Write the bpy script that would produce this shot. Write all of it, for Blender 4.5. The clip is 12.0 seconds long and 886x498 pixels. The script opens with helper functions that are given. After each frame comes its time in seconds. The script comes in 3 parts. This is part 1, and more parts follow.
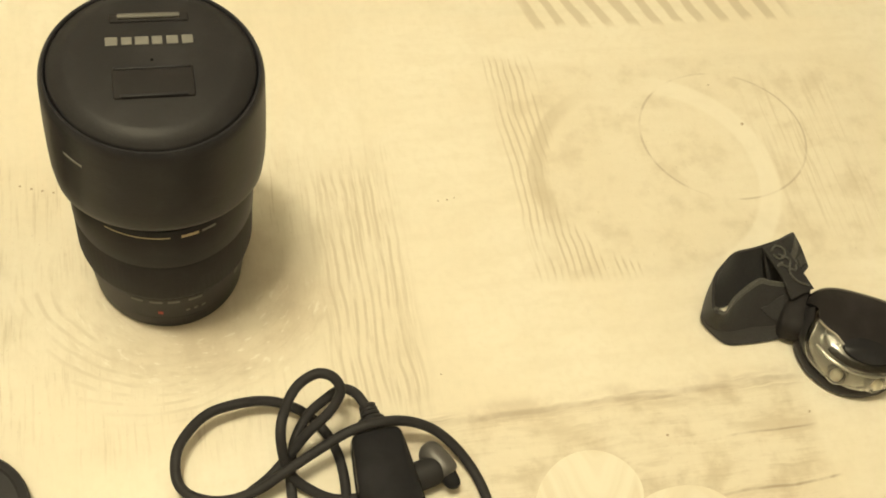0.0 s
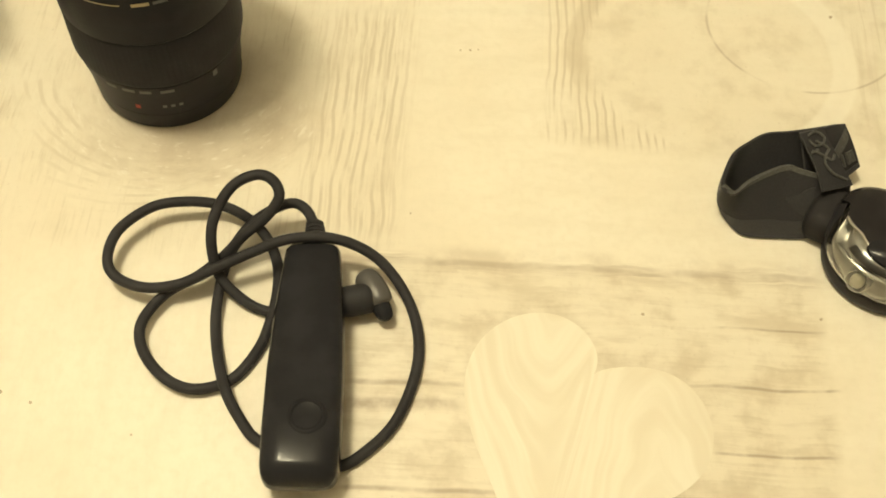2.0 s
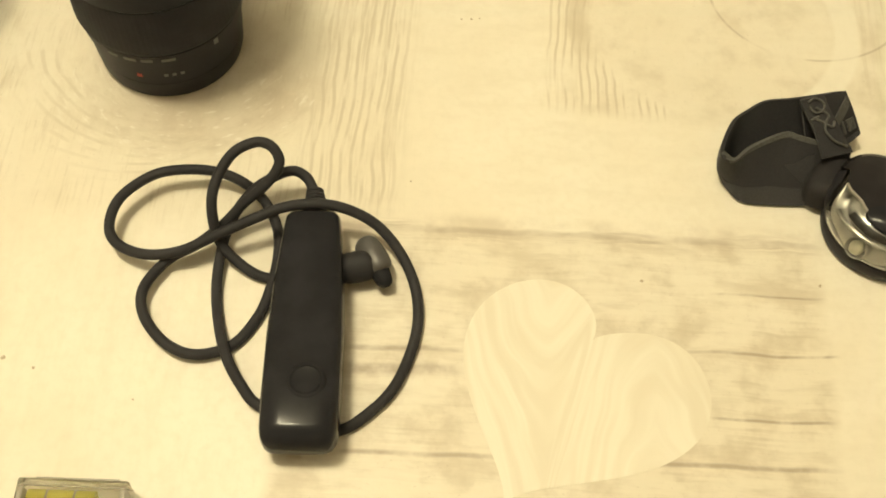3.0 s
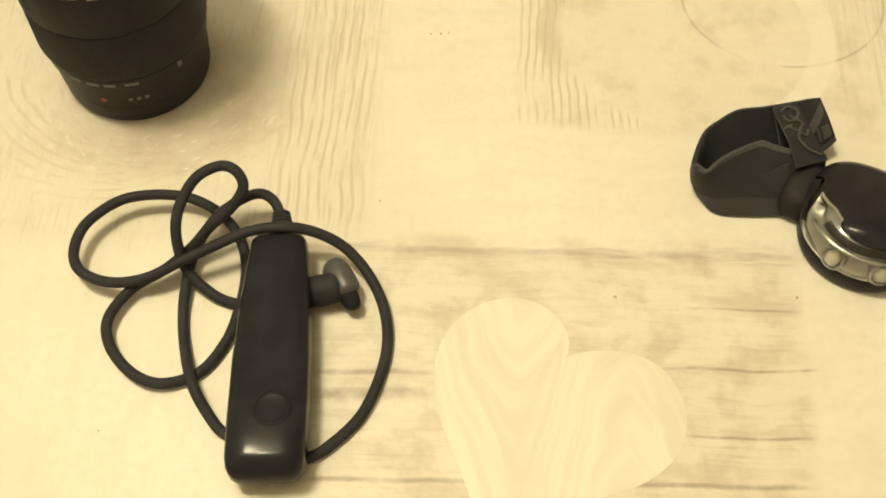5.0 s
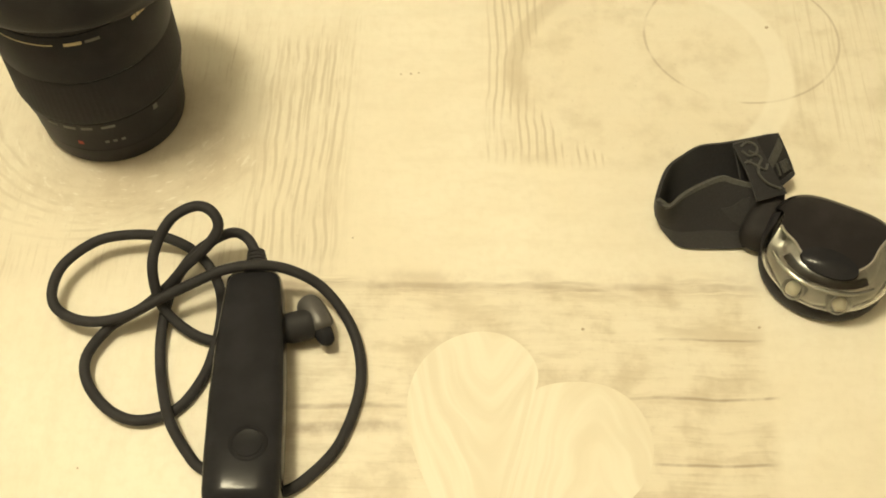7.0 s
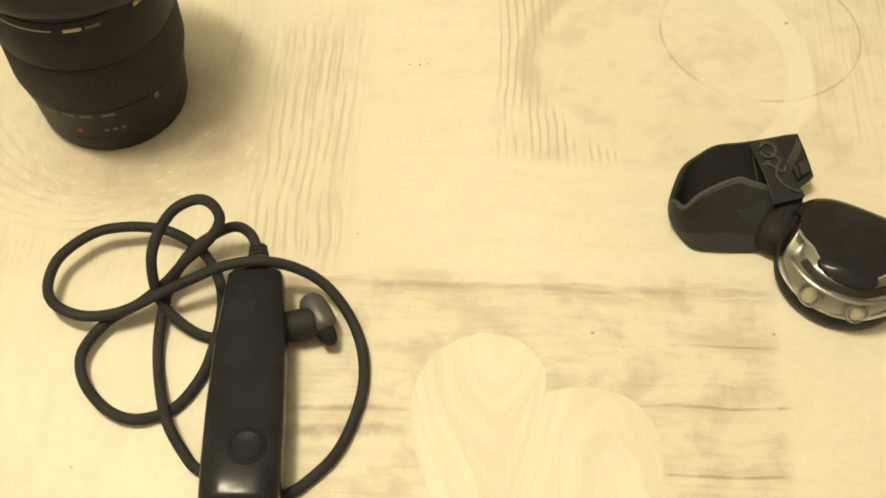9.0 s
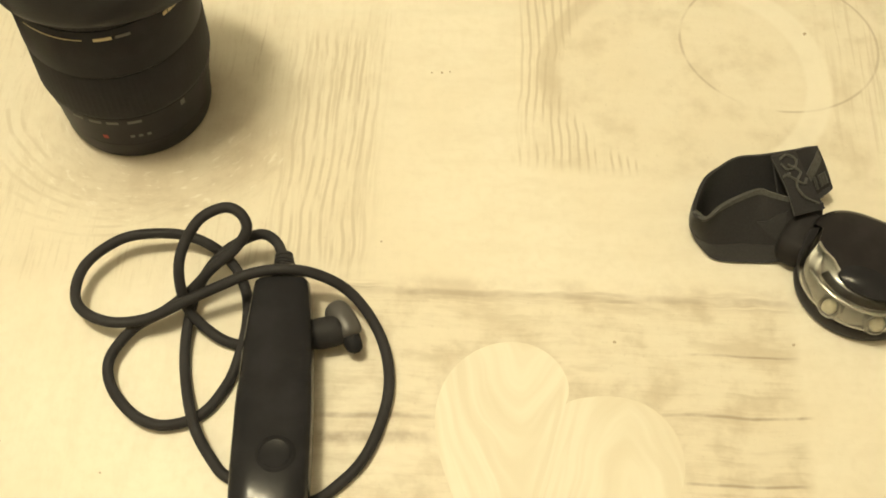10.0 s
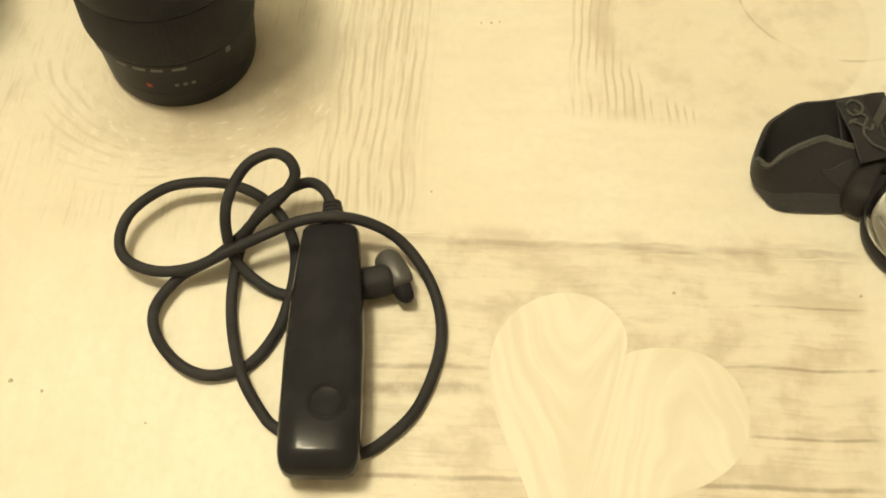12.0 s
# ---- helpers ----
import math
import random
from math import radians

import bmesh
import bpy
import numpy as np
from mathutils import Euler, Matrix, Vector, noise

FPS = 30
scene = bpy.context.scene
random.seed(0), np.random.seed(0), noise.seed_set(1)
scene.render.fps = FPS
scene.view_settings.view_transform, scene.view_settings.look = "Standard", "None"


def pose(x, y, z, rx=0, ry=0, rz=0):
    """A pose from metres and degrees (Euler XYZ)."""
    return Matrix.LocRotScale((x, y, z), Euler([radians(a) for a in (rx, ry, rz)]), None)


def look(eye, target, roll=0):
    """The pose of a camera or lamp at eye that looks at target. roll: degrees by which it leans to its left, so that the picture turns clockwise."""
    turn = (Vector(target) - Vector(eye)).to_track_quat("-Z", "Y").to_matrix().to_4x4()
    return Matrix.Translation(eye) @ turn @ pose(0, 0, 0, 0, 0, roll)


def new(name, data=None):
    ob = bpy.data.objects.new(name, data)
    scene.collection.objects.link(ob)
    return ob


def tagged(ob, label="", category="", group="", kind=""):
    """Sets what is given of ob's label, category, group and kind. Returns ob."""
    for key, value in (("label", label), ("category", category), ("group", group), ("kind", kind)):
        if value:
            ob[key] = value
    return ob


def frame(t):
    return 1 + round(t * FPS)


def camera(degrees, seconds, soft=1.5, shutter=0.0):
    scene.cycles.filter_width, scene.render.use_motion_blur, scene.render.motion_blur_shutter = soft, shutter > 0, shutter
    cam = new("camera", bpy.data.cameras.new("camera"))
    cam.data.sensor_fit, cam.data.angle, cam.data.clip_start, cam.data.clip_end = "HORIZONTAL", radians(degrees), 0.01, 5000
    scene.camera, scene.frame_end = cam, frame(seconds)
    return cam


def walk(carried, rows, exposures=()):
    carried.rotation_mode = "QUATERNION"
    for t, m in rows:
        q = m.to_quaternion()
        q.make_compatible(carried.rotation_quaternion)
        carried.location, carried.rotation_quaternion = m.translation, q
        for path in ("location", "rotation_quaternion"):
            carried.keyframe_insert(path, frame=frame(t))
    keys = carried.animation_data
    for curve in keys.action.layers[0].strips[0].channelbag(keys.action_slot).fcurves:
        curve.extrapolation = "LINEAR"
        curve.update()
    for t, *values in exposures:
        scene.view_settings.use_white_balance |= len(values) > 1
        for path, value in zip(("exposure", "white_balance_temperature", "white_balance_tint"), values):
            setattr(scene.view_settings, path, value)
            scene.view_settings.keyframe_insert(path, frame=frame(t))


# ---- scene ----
cam = camera(41.0, 12.0, soft=1.8)
PATH = [
    (0, (-0.1980, -0.1611, 0.4809), (0.2498, 0.8326, -1.1961), 15.95),
    (0.1, (-0.1806, -0.1748, 0.4727), (0.2470, 0.8357, -1.1994), 14.20),
    (0.2, (-0.1656, -0.1794, 0.4603), (0.2017, 0.8313, -1.2260), 12.04),
    (0.3, (-0.1446, -0.1779, 0.4548), (0.1246, 0.7983, -1.2699), 9.90),
    (0.4, (-0.1185, -0.1760, 0.4552), (0.0879, 0.8013, -1.2775), 8.92),
    (0.5, (-0.1018, -0.1877, 0.4375), (0.0178, 0.8461, -1.2704), 5.89),
    (0.8, (-0.0604, -0.1840, 0.4200), (-0.1693, 0.8771, -1.2718), -2.47),
    (1, (-0.0583, -0.1919, 0.4121), (-0.1800, 0.8575, -1.2861), -4.54),
    (1.5, (-0.0662, -0.1958, 0.4159), (-0.1421, 0.8019, -1.3158), 0.56),
    (2, (-0.0597, -0.2233, 0.4210), (-0.0934, 0.8404, -1.2723), 2.13),
    (2.5, (-0.0534, -0.2205, 0.4231), (-0.1137, 0.8263, -1.2800), 2.62),
    (3, (-0.0540, -0.2289, 0.4197), (-0.1068, 0.8066, -1.2906), 1.14),
    (3.2, (-0.0486, -0.2278, 0.4188), (-0.1124, 0.8033, -1.2937), 1.10),
    (4.8, (-0.0353, -0.2233, 0.4140), (-0.1340, 0.8064, -1.2977), -2.11),
    (5, (-0.0372, -0.2185, 0.4166), (-0.1108, 0.8216, -1.2901), -1.24),
    (5.5, (-0.0376, -0.2227, 0.4220), (-0.1016, 0.8418, -1.2699), -1.11),
    (6, (-0.0416, -0.2208, 0.4245), (-0.0840, 0.8322, -1.2753), 0.26),
    (6.5, (-0.0441, -0.2224, 0.4260), (-0.0877, 0.8487, -1.2624), 0.36),
    (7, (-0.0340, -0.2226, 0.4279), (-0.0725, 0.8616, -1.2523), -0.24),
    (7.2, (-0.0350, -0.2237, 0.4252), (-0.0693, 0.8660, -1.2515), 0.06),
    (8.8, (-0.0386, -0.2103, 0.4200), (-0.0815, 0.8521, -1.2739), 0.77),
    (9, (-0.0367, -0.2086, 0.4209), (-0.0772, 0.8451, -1.2785), 0.67),
    (9.5, (-0.0449, -0.2079, 0.4257), (-0.0748, 0.8530, -1.2695), 1.47),
    (10, (-0.0492, -0.2057, 0.4283), (-0.0789, 0.8367, -1.2783), 1.58),
    (10.5, (-0.0443, -0.2118, 0.4253), (-0.0782, 0.8615, -1.2620), 1.29),
    (11, (-0.0469, -0.2188, 0.4242), (-0.0715, 0.8594, -1.2600), 1.41),
    (11.5, (-0.0535, -0.2160, 0.4225), (-0.0680, 0.8528, -1.2679), 2.66),
    (11.8, (-0.0533, -0.2126, 0.4186), (-0.0831, 0.8537, -1.2731), 1.78),
    (12, (-0.0586, -0.2166, 0.4048), (-0.1340, 0.8253, -1.3007), -0.56),
]
walk(cam, [(t, look(eye, target, roll)) for t, eye, target, roll in PATH])

# ---- light: a pendant with two warm frosted bulbs over the table, in a closed room ----
LAMP_COLOUR = (1.0, 0.888, 0.59)
BULBS = ((-0.495, 0.062, 1.62), (-0.365, -0.022, 1.62))
BULB_WATTS = 21.7
for spot in BULBS:
    bulb_light = bpy.data.lights.new("bulb_light", "POINT")
    bulb_light.energy, bulb_light.color, bulb_light.shadow_soft_size = BULB_WATTS, LAMP_COLOUR, 0.055
    new("bulb_light", bulb_light).location = spot

world = bpy.data.worlds.new("world")
world.use_nodes = True
world.node_tree.nodes["Background"].inputs[0].default_value = (1.0, 0.86, 0.62, 1)
world.node_tree.nodes["Background"].inputs[1].default_value = 0.05
scene.world = world


# ---- materials ----
class Tree:
    """Short hands for a node material."""

    def __init__(self, name):
        self.mat = bpy.data.materials.new(name)
        self.mat.use_nodes = True
        self.t = self.mat.node_tree
        self.shader = self.t.nodes["Principled BSDF"]
        self.at = self.add("ShaderNodeTexCoord").outputs["Object"]
        parts = self.add("ShaderNodeSeparateXYZ")
        self.link(self.at, parts.inputs[0])
        self.x, self.y, self.z = parts.outputs

    def add(self, kind):
        return self.t.nodes.new(kind)

    def link(self, a, b):
        self.t.links.new(a, b)

    def give(self, socket, v):
        if isinstance(v, (int, float)):
            socket.default_value = v
        elif isinstance(v, tuple):
            socket.default_value = (*v, 1) if len(v) == 3 and len(socket.default_value) == 4 else v
        else:
            self.link(v, socket)

    def m(self, op, a, b=0.0, c=0.0):
        n = self.add("ShaderNodeMath")
        n.operation = op
        for socket, v in zip(n.inputs, (a, b, c)):
            self.give(socket, v)
        return n.outputs[0]

    def mul(self, a, *rest):
        for b in rest:
            a = self.m("MULTIPLY", a, b)
        return a

    def plus(self, a, *rest):
        for b in rest:
            a = self.m("ADD", a, b)
        return a

    def top(self, a, *rest):
        for b in rest:
            a = self.m("MAXIMUM", a, b)
        return a

    def step(self, v, a, b):
        """0 below a, 1 above b (or the other way round when a > b)."""
        n = self.add("ShaderNodeMapRange")
        n.interpolation_type = "SMOOTHSTEP"
        lo, hi, p, q = (a, b, 0.0, 1.0) if a < b else (b, a, 1.0, 0.0)
        for socket, value in zip(n.inputs, (v, lo, hi, p, q)):
            self.give(socket, value)
        return n.outputs[0]

    def within(self, v, a, b, soft):
        return self.mul(self.step(v, a - soft, a + soft), self.step(v, b + soft, b - soft))

    def line(self, v, at, half):
        """A soft line where v is at."""
        return self.step(self.m("ABSOLUTE", self.m("SUBTRACT", v, at)), half, half * 0.15)

    def vec(self, x, y, z=0.0):
        n = self.add("ShaderNodeCombineXYZ")
        for socket, v in zip(n.inputs, (x, y, z)):
            self.give(socket, v)
        return n.outputs[0]

    def noise(self, scale, detail=3.0, rough=0.55, at=None, bend=0.0):
        n = self.add("ShaderNodeTexNoise")
        self.link(self.at if at is None else at, n.inputs["Vector"])
        n.inputs["Scale"].default_value, n.inputs["Detail"].default_value = scale, detail
        n.inputs["Roughness"].default_value, n.inputs["Distortion"].default_value = rough, bend
        return n.outputs["Fac"]

    def mix(self, f, a, b):
        n = self.add("ShaderNodeMix")
        n.data_type = "RGBA"
        self.give(n.inputs[0], f)
        self.give(n.inputs[6], a)
        self.give(n.inputs[7], b)
        return n.outputs[2]

    def bump(self, height, strength, distance):
        n = self.add("ShaderNodeBump")
        n.inputs["Strength"].default_value, n.inputs["Distance"].default_value = strength, distance
        self.link(height, n.inputs["Height"])
        self.link(n.outputs[0], self.shader.inputs["Normal"])

    def set(self, **values):
        for key, v in values.items():
            self.give(self.shader.inputs[key.replace("_", " ")], v)
        return self


def ellipse(g, cx, cy, a, b, degrees=0.0):
    """Distance from an ellipse's middle: 1 on its outline."""
    c, s = math.cos(radians(degrees)), math.sin(radians(degrees))
    dx, dy = g.m("SUBTRACT", g.x, cx), g.m("SUBTRACT", g.y, cy)
    u = g.plus(g.mul(dx, c / a), g.mul(dy, s / a))
    v = g.plus(g.mul(dx, -s / b), g.mul(dy, c / b))
    return g.m("SQRT", g.plus(g.mul(u, u), g.mul(v, v)))


CREAM, SAND, TAN, BROWN = (0.83, 0.785, 0.67), (0.73, 0.668, 0.54), (0.56, 0.488, 0.37), (0.36, 0.28, 0.20)


def table_print():
    """Whitewashed boards with faded grain, as printed on the table's vinyl skin."""
    g = Tree("printed_vinyl")
    cloud, fine = g.noise(9.0, 3), g.noise(240.0, 4)
    drift = g.mul(g.plus(g.noise(20.0, 2), -0.5), 0.009)
    wob_x, wob_y = g.plus(g.x, g.mul(drift, 0.35)), g.plus(g.y, g.mul(drift, 0.6))
    up = g.noise(1.0, 3, 0.6, g.vec(g.mul(wob_x, 560.0), g.mul(g.y, 34.0)))
    up_thin = g.noise(1.0, 3, 0.6, g.vec(g.mul(wob_x, 430.0), g.mul(g.y, 16.0), 21.0))
    across = g.noise(1.0, 4, 0.65, g.vec(g.mul(g.x, 24.0), g.mul(wob_y, 420.0), 2.0))
    across_wide = g.noise(1.0, 4, 0.65, g.vec(g.mul(g.x, 20.0), g.mul(wob_y, 95.0), 7.0))
    patch = g.noise(45.0, 4, 0.6)

    def comb(period, seed, lo=0.0):
        """Wavy upright lines at an even pitch, broken here and there."""
        sway = g.mul(g.plus(g.noise(1.0, 2, 0.5, g.vec(g.mul(g.x, 24.0), g.mul(g.y, 26.0), seed)), -0.5), 0.0075)
        wave = g.m("SINE", g.mul(g.plus(g.x, sway), math.tau / period))
        gate = g.step(g.noise(1.0, 3, 0.55, g.vec(g.mul(g.x, 130.0), g.mul(g.y, 30.0), seed + 3.0)), 0.31, 0.54)
        return g.mul(g.step(wave, lo, 0.95), gate)

    # upright grain on the boards with the knot
    knot = ellipse(g, -0.188, 0.128, 1.0, 1.0)
    swirl = g.plus(g.mul(knot, 1.0), g.mul(drift, 0.5))
    rings = g.noise(1.0, 4, 0.65, g.vec(g.mul(swirl, 330.0), g.mul(g.x, 90.0), g.mul(g.y, 60.0)))
    knot_zone = g.mul(g.within(knot, 0.035, 0.070, 0.010), g.step(g.y, 0.135, 0.10))
    board = g.mul(g.within(g.x, -0.300, -0.088, 0.012), g.within(g.y, 0.035, 0.185, 0.014))
    upright = g.mul(g.step(up, 0.50, 0.70), g.mul(board, g.m("SUBTRACT", 1.0, g.mul(knot_zone, 0.6))), g.plus(0.3, g.step(patch, 0.35, 0.65)), 0.55)
    ring_mark = g.mul(g.step(rings, 0.47, 0.70), knot_zone, 0.55)
    flow = g.step(g.m("SINE", g.mul(g.plus(swirl, g.mul(g.x, 0.30), g.mul(drift, 0.4)), math.tau / 0.0046)), 0.1, 0.95)
    flow = g.mul(flow, g.within(knot, 0.050, 0.080, 0.012), g.step(g.x, -0.160, -0.195), g.step(g.y, 0.150, 0.115), g.step(g.noise(1.0, 3, 0.55, g.vec(g.mul(g.x, 60.0), g.mul(g.y, 60.0), 9.0)), 0.38, 0.60), 0.55)
    bunch_zone = g.mul(g.within(g.x, -0.131, -0.090, 0.006), g.within(g.y, 0.046, 0.172, 0.007))
    bunch = g.mul(bunch_zone, g.top(g.mul(comb(0.0044, 31.0), 0.85), g.mul(g.step(up_thin, 0.45, 0.66), g.plus(0.45, g.step(up, 0.35, 0.60)), 0.45)))
    # second bunch, with a straight foot, that runs up beside the ovals
    foot_zone = g.top(g.mul(g.within(g.x, -0.026, 0.0005, 0.004), g.within(g.y, 0.103, 0.240, 0.005)), g.mul(g.within(g.x, -0.012, 0.029, 0.003), g.within(g.y, 0.1015, 0.136, 0.005)))
    bunch_b = g.mul(foot_zone, g.top(comb(0.0037, 44.0, 0.1), g.mul(g.step(up_thin, 0.48, 0.66), 0.35)))
    far_bunch = g.mul(g.within(g.x, 0.118, 0.172, 0.010), g.within(g.y, 0.115, 0.215, 0.012), g.step(up_thin, 0.48, 0.66), 0.45)
    top_marks = g.mul(g.within(g.x, 0.004, 0.166, 0.006), g.within(g.plus(g.y, g.mul(g.noise(60.0, 2), 0.012)), 0.268, 0.33, 0.003), g.step(g.m("SINE", g.mul(g.plus(g.x, g.mul(g.y, 0.35), g.mul(drift, 1.2)), math.tau / 0.0142)), -0.2, 0.55), 0.8)

    # the lying board under the heart, with its dark seam
    plank = g.mul(g.within(g.x, -0.125, 0.088, 0.004), g.within(g.y, -0.30, 0.0365, 0.0015))
    lie = g.mul(plank, g.top(g.mul(g.step(across, 0.46, 0.70), g.plus(0.15, g.step(patch, 0.38, 0.62)), 0.65), g.mul(g.step(across_wide, 0.46, 0.68), 0.70)))
    seam_y = g.plus(g.m("SUBTRACT", g.y, g.mul(g.x, 0.02)), g.mul(g.plus(g.noise(60.0, 2), -0.5), 0.004))
    streak = g.noise(1.0, 4, 0.6, g.vec(g.mul(g.x, 30.0), g.mul(seam_y, 520.0), 5.0))
    smear = g.mul(g.within(seam_y, 0.0318, 0.0392, 0.0024), g.within(g.x, -0.115, 0.088, 0.006), g.step(streak, 0.38, 0.62), g.step(g.noise(34.0, 2), 0.30, 0.58))
    halo = g.mul(g.within(seam_y, 0.034, 0.043, 0.003), g.within(g.x, -0.115, 0.09, 0.01), g.step(patch, 0.40, 0.64), 0.42)
    seam = g.top(g.mul(g.line(seam_y, 0.0360, 0.0030), g.within(g.x, -0.12, 0.088, 0.01), g.plus(0.30, g.mul(g.step(g.noise(48.0, 3), 0.36, 0.62), 0.50))), g.mul(smear, 0.75), halo)
    cracks = []
    for y0, a, b, half in ((-0.0195, -0.10, -0.056, 0.0018), (-0.0285, -0.10, -0.056, 0.004), (-0.0155, 0.033, 0.09, 0.0011), (-0.0630, -0.10, 0.088, 0.0016), (0.0105, 0.045, 0.087, 0.0009), (-0.0440, 0.042, 0.086, 0.0010)):
        cracks.append(g.mul(g.line(g.plus(g.y, g.mul(g.x, -0.03), g.mul(drift, 0.6)), y0, half), g.within(g.x, a, b, 0.004), g.plus(0.25, g.step(patch, 0.35, 0.6))))
    crack = g.top(*cracks)

    # two overlapping ovals at the far end
    far_zone = g.mul(g.within(g.x, -0.02, 0.20, 0.012), g.within(g.y, 0.0985, 0.235, 0.004))
    oval = ellipse(g, 0.0505, 0.1575, 0.0690, 0.0660, 8.0)
    inside = g.step(oval, 1.01, 0.97)
    dark_edge = g.mul(g.within(oval, 0.86, 0.99, 0.035), g.step(g.x, 0.035, -0.005), g.step(g.y, 0.122, 0.145), inside)
    pale_edge = g.mul(g.within(oval, 0.83, 1.0, 0.02), g.step(g.x, 0.050, 0.080))
    thin = ellipse(g, 0.097, 0.181, 0.047, 0.042, 0.0)
    thin_line = g.mul(g.line(thin, 1.0, 0.022), g.step(g.noise(38.0, 2), 0.38, 0.54))

    base = g.mix(g.step(cloud, 0.35, 0.68), CREAM, (0.79, 0.725, 0.59))
    # worn whitewash: uneven streaks and blotches all over
    wash_up = g.noise(1.0, 4, 0.65, g.vec(g.mul(wob_x, 130.0), g.mul(g.y, 30.0), 12.0))
    wash_lie = g.noise(1.0, 4, 0.65, g.vec(g.mul(g.x, 30.0), g.mul(wob_y, 130.0), 15.0))
    side = g.step(g.x, -0.10, -0.07)
    wash = g.plus(g.mul(wash_up, g.m("SUBTRACT", 1.0, side)), g.mul(wash_lie, side))
    base = g.mix(g.mul(g.step(wash, 0.42, 0.72), 0.42), base, SAND)
    base = g.mix(g.mul(g.step(g.noise(110.0, 3), 0.50, 0.75), 0.22), base, SAND)
    base = g.mix(g.mul(plank, 0.50), base, SAND)
    base = g.mix(g.mul(far_zone, 0.38), base, SAND)
    base = g.mix(g.mul(board, 0.42), base, SAND)
    blot = g.mul(g.step(patch, 0.46, 0.70), g.top(g.mul(plank, 0.75), g.mul(far_zone, 0.5), g.mul(knot_zone, 0.5), g.mul(board, 0.25), 0.06))
    base = g.mix(blot, base, TAN)
    base = g.mix(g.mul(g.step(fine, 0.42, 0.72), 0.32), base, SAND)
    marks = g.top(upright, flow, ring_mark, bunch, g.mul(bunch_b, g.step(oval, 0.80, 0.88), 0.85), far_bunch, top_marks, lie)
    base = g.mix(g.mul(marks, 0.88), base, TAN)
    # darker tan patch round the foot of the standing lens
    foot_tan = g.mul(g.step(g.plus(ellipse(g, -0.178, 0.107, 0.056, 0.046), g.mul(drift, 40.0)), 1.12, 0.60), g.plus(0.6, g.mul(g.step(patch, 0.35, 0.65), 0.4)))
    base = g.mix(g.mul(foot_tan, 0.72), base, (0.53, 0.455, 0.35))
    fleck = g.mul(knot_zone, g.step(g.noise(1.0, 2, 0.5, g.vec(g.mul(swirl, 420.0), g.mul(g.x, 160.0), g.mul(g.y, 110.0))), 0.60, 0.72))
    base = g.mix(g.mul(fleck, 0.42), base, (0.88, 0.85, 0.76))
    base = g.mix(g.mul(dark_edge, 0.55), base, TAN)
    grit = g.step(g.noise(620.0, 3, 0.7), 0.60, 0.74)
    base = g.mix(g.mul(grit, g.top(board, plank, far_zone, 0.3), 0.28), base, BROWN)
    base = g.mix(g.mul(g.top(seam, g.mul(crack, 0.85)), 0.70), base, BROWN)
    base = g.mix(g.mul(thin_line, 0.45), base, BROWN)
    base = g.mix(g.mul(pale_edge, 0.6), base, (0.85, 0.81, 0.70))
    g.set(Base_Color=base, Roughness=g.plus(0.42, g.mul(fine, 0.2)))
    g.bump(g.plus(fine, g.mul(marks, -0.4)), 0.10, 0.0004)
    return g.mat


def heart_print():
    """Paler wood with arched figure."""
    g = Tree("heart_print")
    drift = g.mul(g.plus(g.noise(16.0, 2), -0.5), 0.030)
    # nested arches that open upwards, one set in each lobe
    left = g.plus(g.mul(g.m("POWER", g.m("ABSOLUTE", g.plus(g.x, 0.022)), 1.6), 9.0), g.mul(g.y, -0.42), drift)
    right = g.plus(g.mul(g.m("POWER", g.m("ABSOLUTE", g.plus(g.x, -0.020)), 1.5), -5.5), g.mul(g.y, -0.40), drift)
    pick = g.step(g.plus(g.x, g.mul(g.y, -0.25)), -0.006, 0.004)
    arch = g.plus(g.mul(left, g.m("SUBTRACT", 1.0, pick)), g.mul(right, pick))
    figure = g.noise(1.0, 2, 0.5, g.vec(g.mul(arch, 150.0), g.mul(g.x, 22.0), g.mul(g.y, 12.0)))
    fine = g.noise(1.0, 3, 0.6, g.vec(g.mul(arch, 700.0), g.mul(g.x, 20.0), 3.0))
    c = g.mix(g.step(figure, 0.34, 0.66), (0.755, 0.695, 0.565), (0.825, 0.785, 0.665))
    c = g.mix(g.mul(g.step(fine, 0.45, 0.7), 0.2), c, SAND)
    g.set(Base_Color=c, Roughness=0.48)
    return g.mat


def black_plastic(name, shade, rough, grain=0.0, scale=900.0, spec=0.5):
    g = Tree(name)
    wear, dust = g.noise(60.0, 3), g.noise(scale, 2)
    c = g.mix(g.step(wear, 0.4, 0.75), tuple(shade), tuple(1.35 * v for v in shade))
    g.set(Base_Color=c, Roughness=g.plus(rough, g.mul(wear, 0.08)), Specular_IOR_Level=spec)
    if grain:
        g.bump(dust, grain, 0.0003)
    return g.mat


def woven(name, shade, light):
    """Elastic webbing: fine ribs."""
    g = Tree(name)
    rib = g.noise(1400.0, 1)
    c = g.mix(g.step(rib, 0.3, 0.75), shade, light)
    g.set(Base_Color=c, Roughness=0.85, Specular_IOR_Level=0.2, Sheen_Weight=0.15)
    g.bump(rib, 0.25, 0.0003)
    return g.mat


def plain(name, colour, rough, metal=0.0, **more):
    g = Tree(name)
    wear = g.noise(80.0, 3)
    c = g.mix(g.mul(g.step(wear, 0.4, 0.8), 0.35), colour, tuple(0.75 * v for v in colour))
    g.set(Base_Color=c, Roughness=g.plus(rough, g.mul(wear, 0.08)), Metallic=metal, **more)
    return g.mat


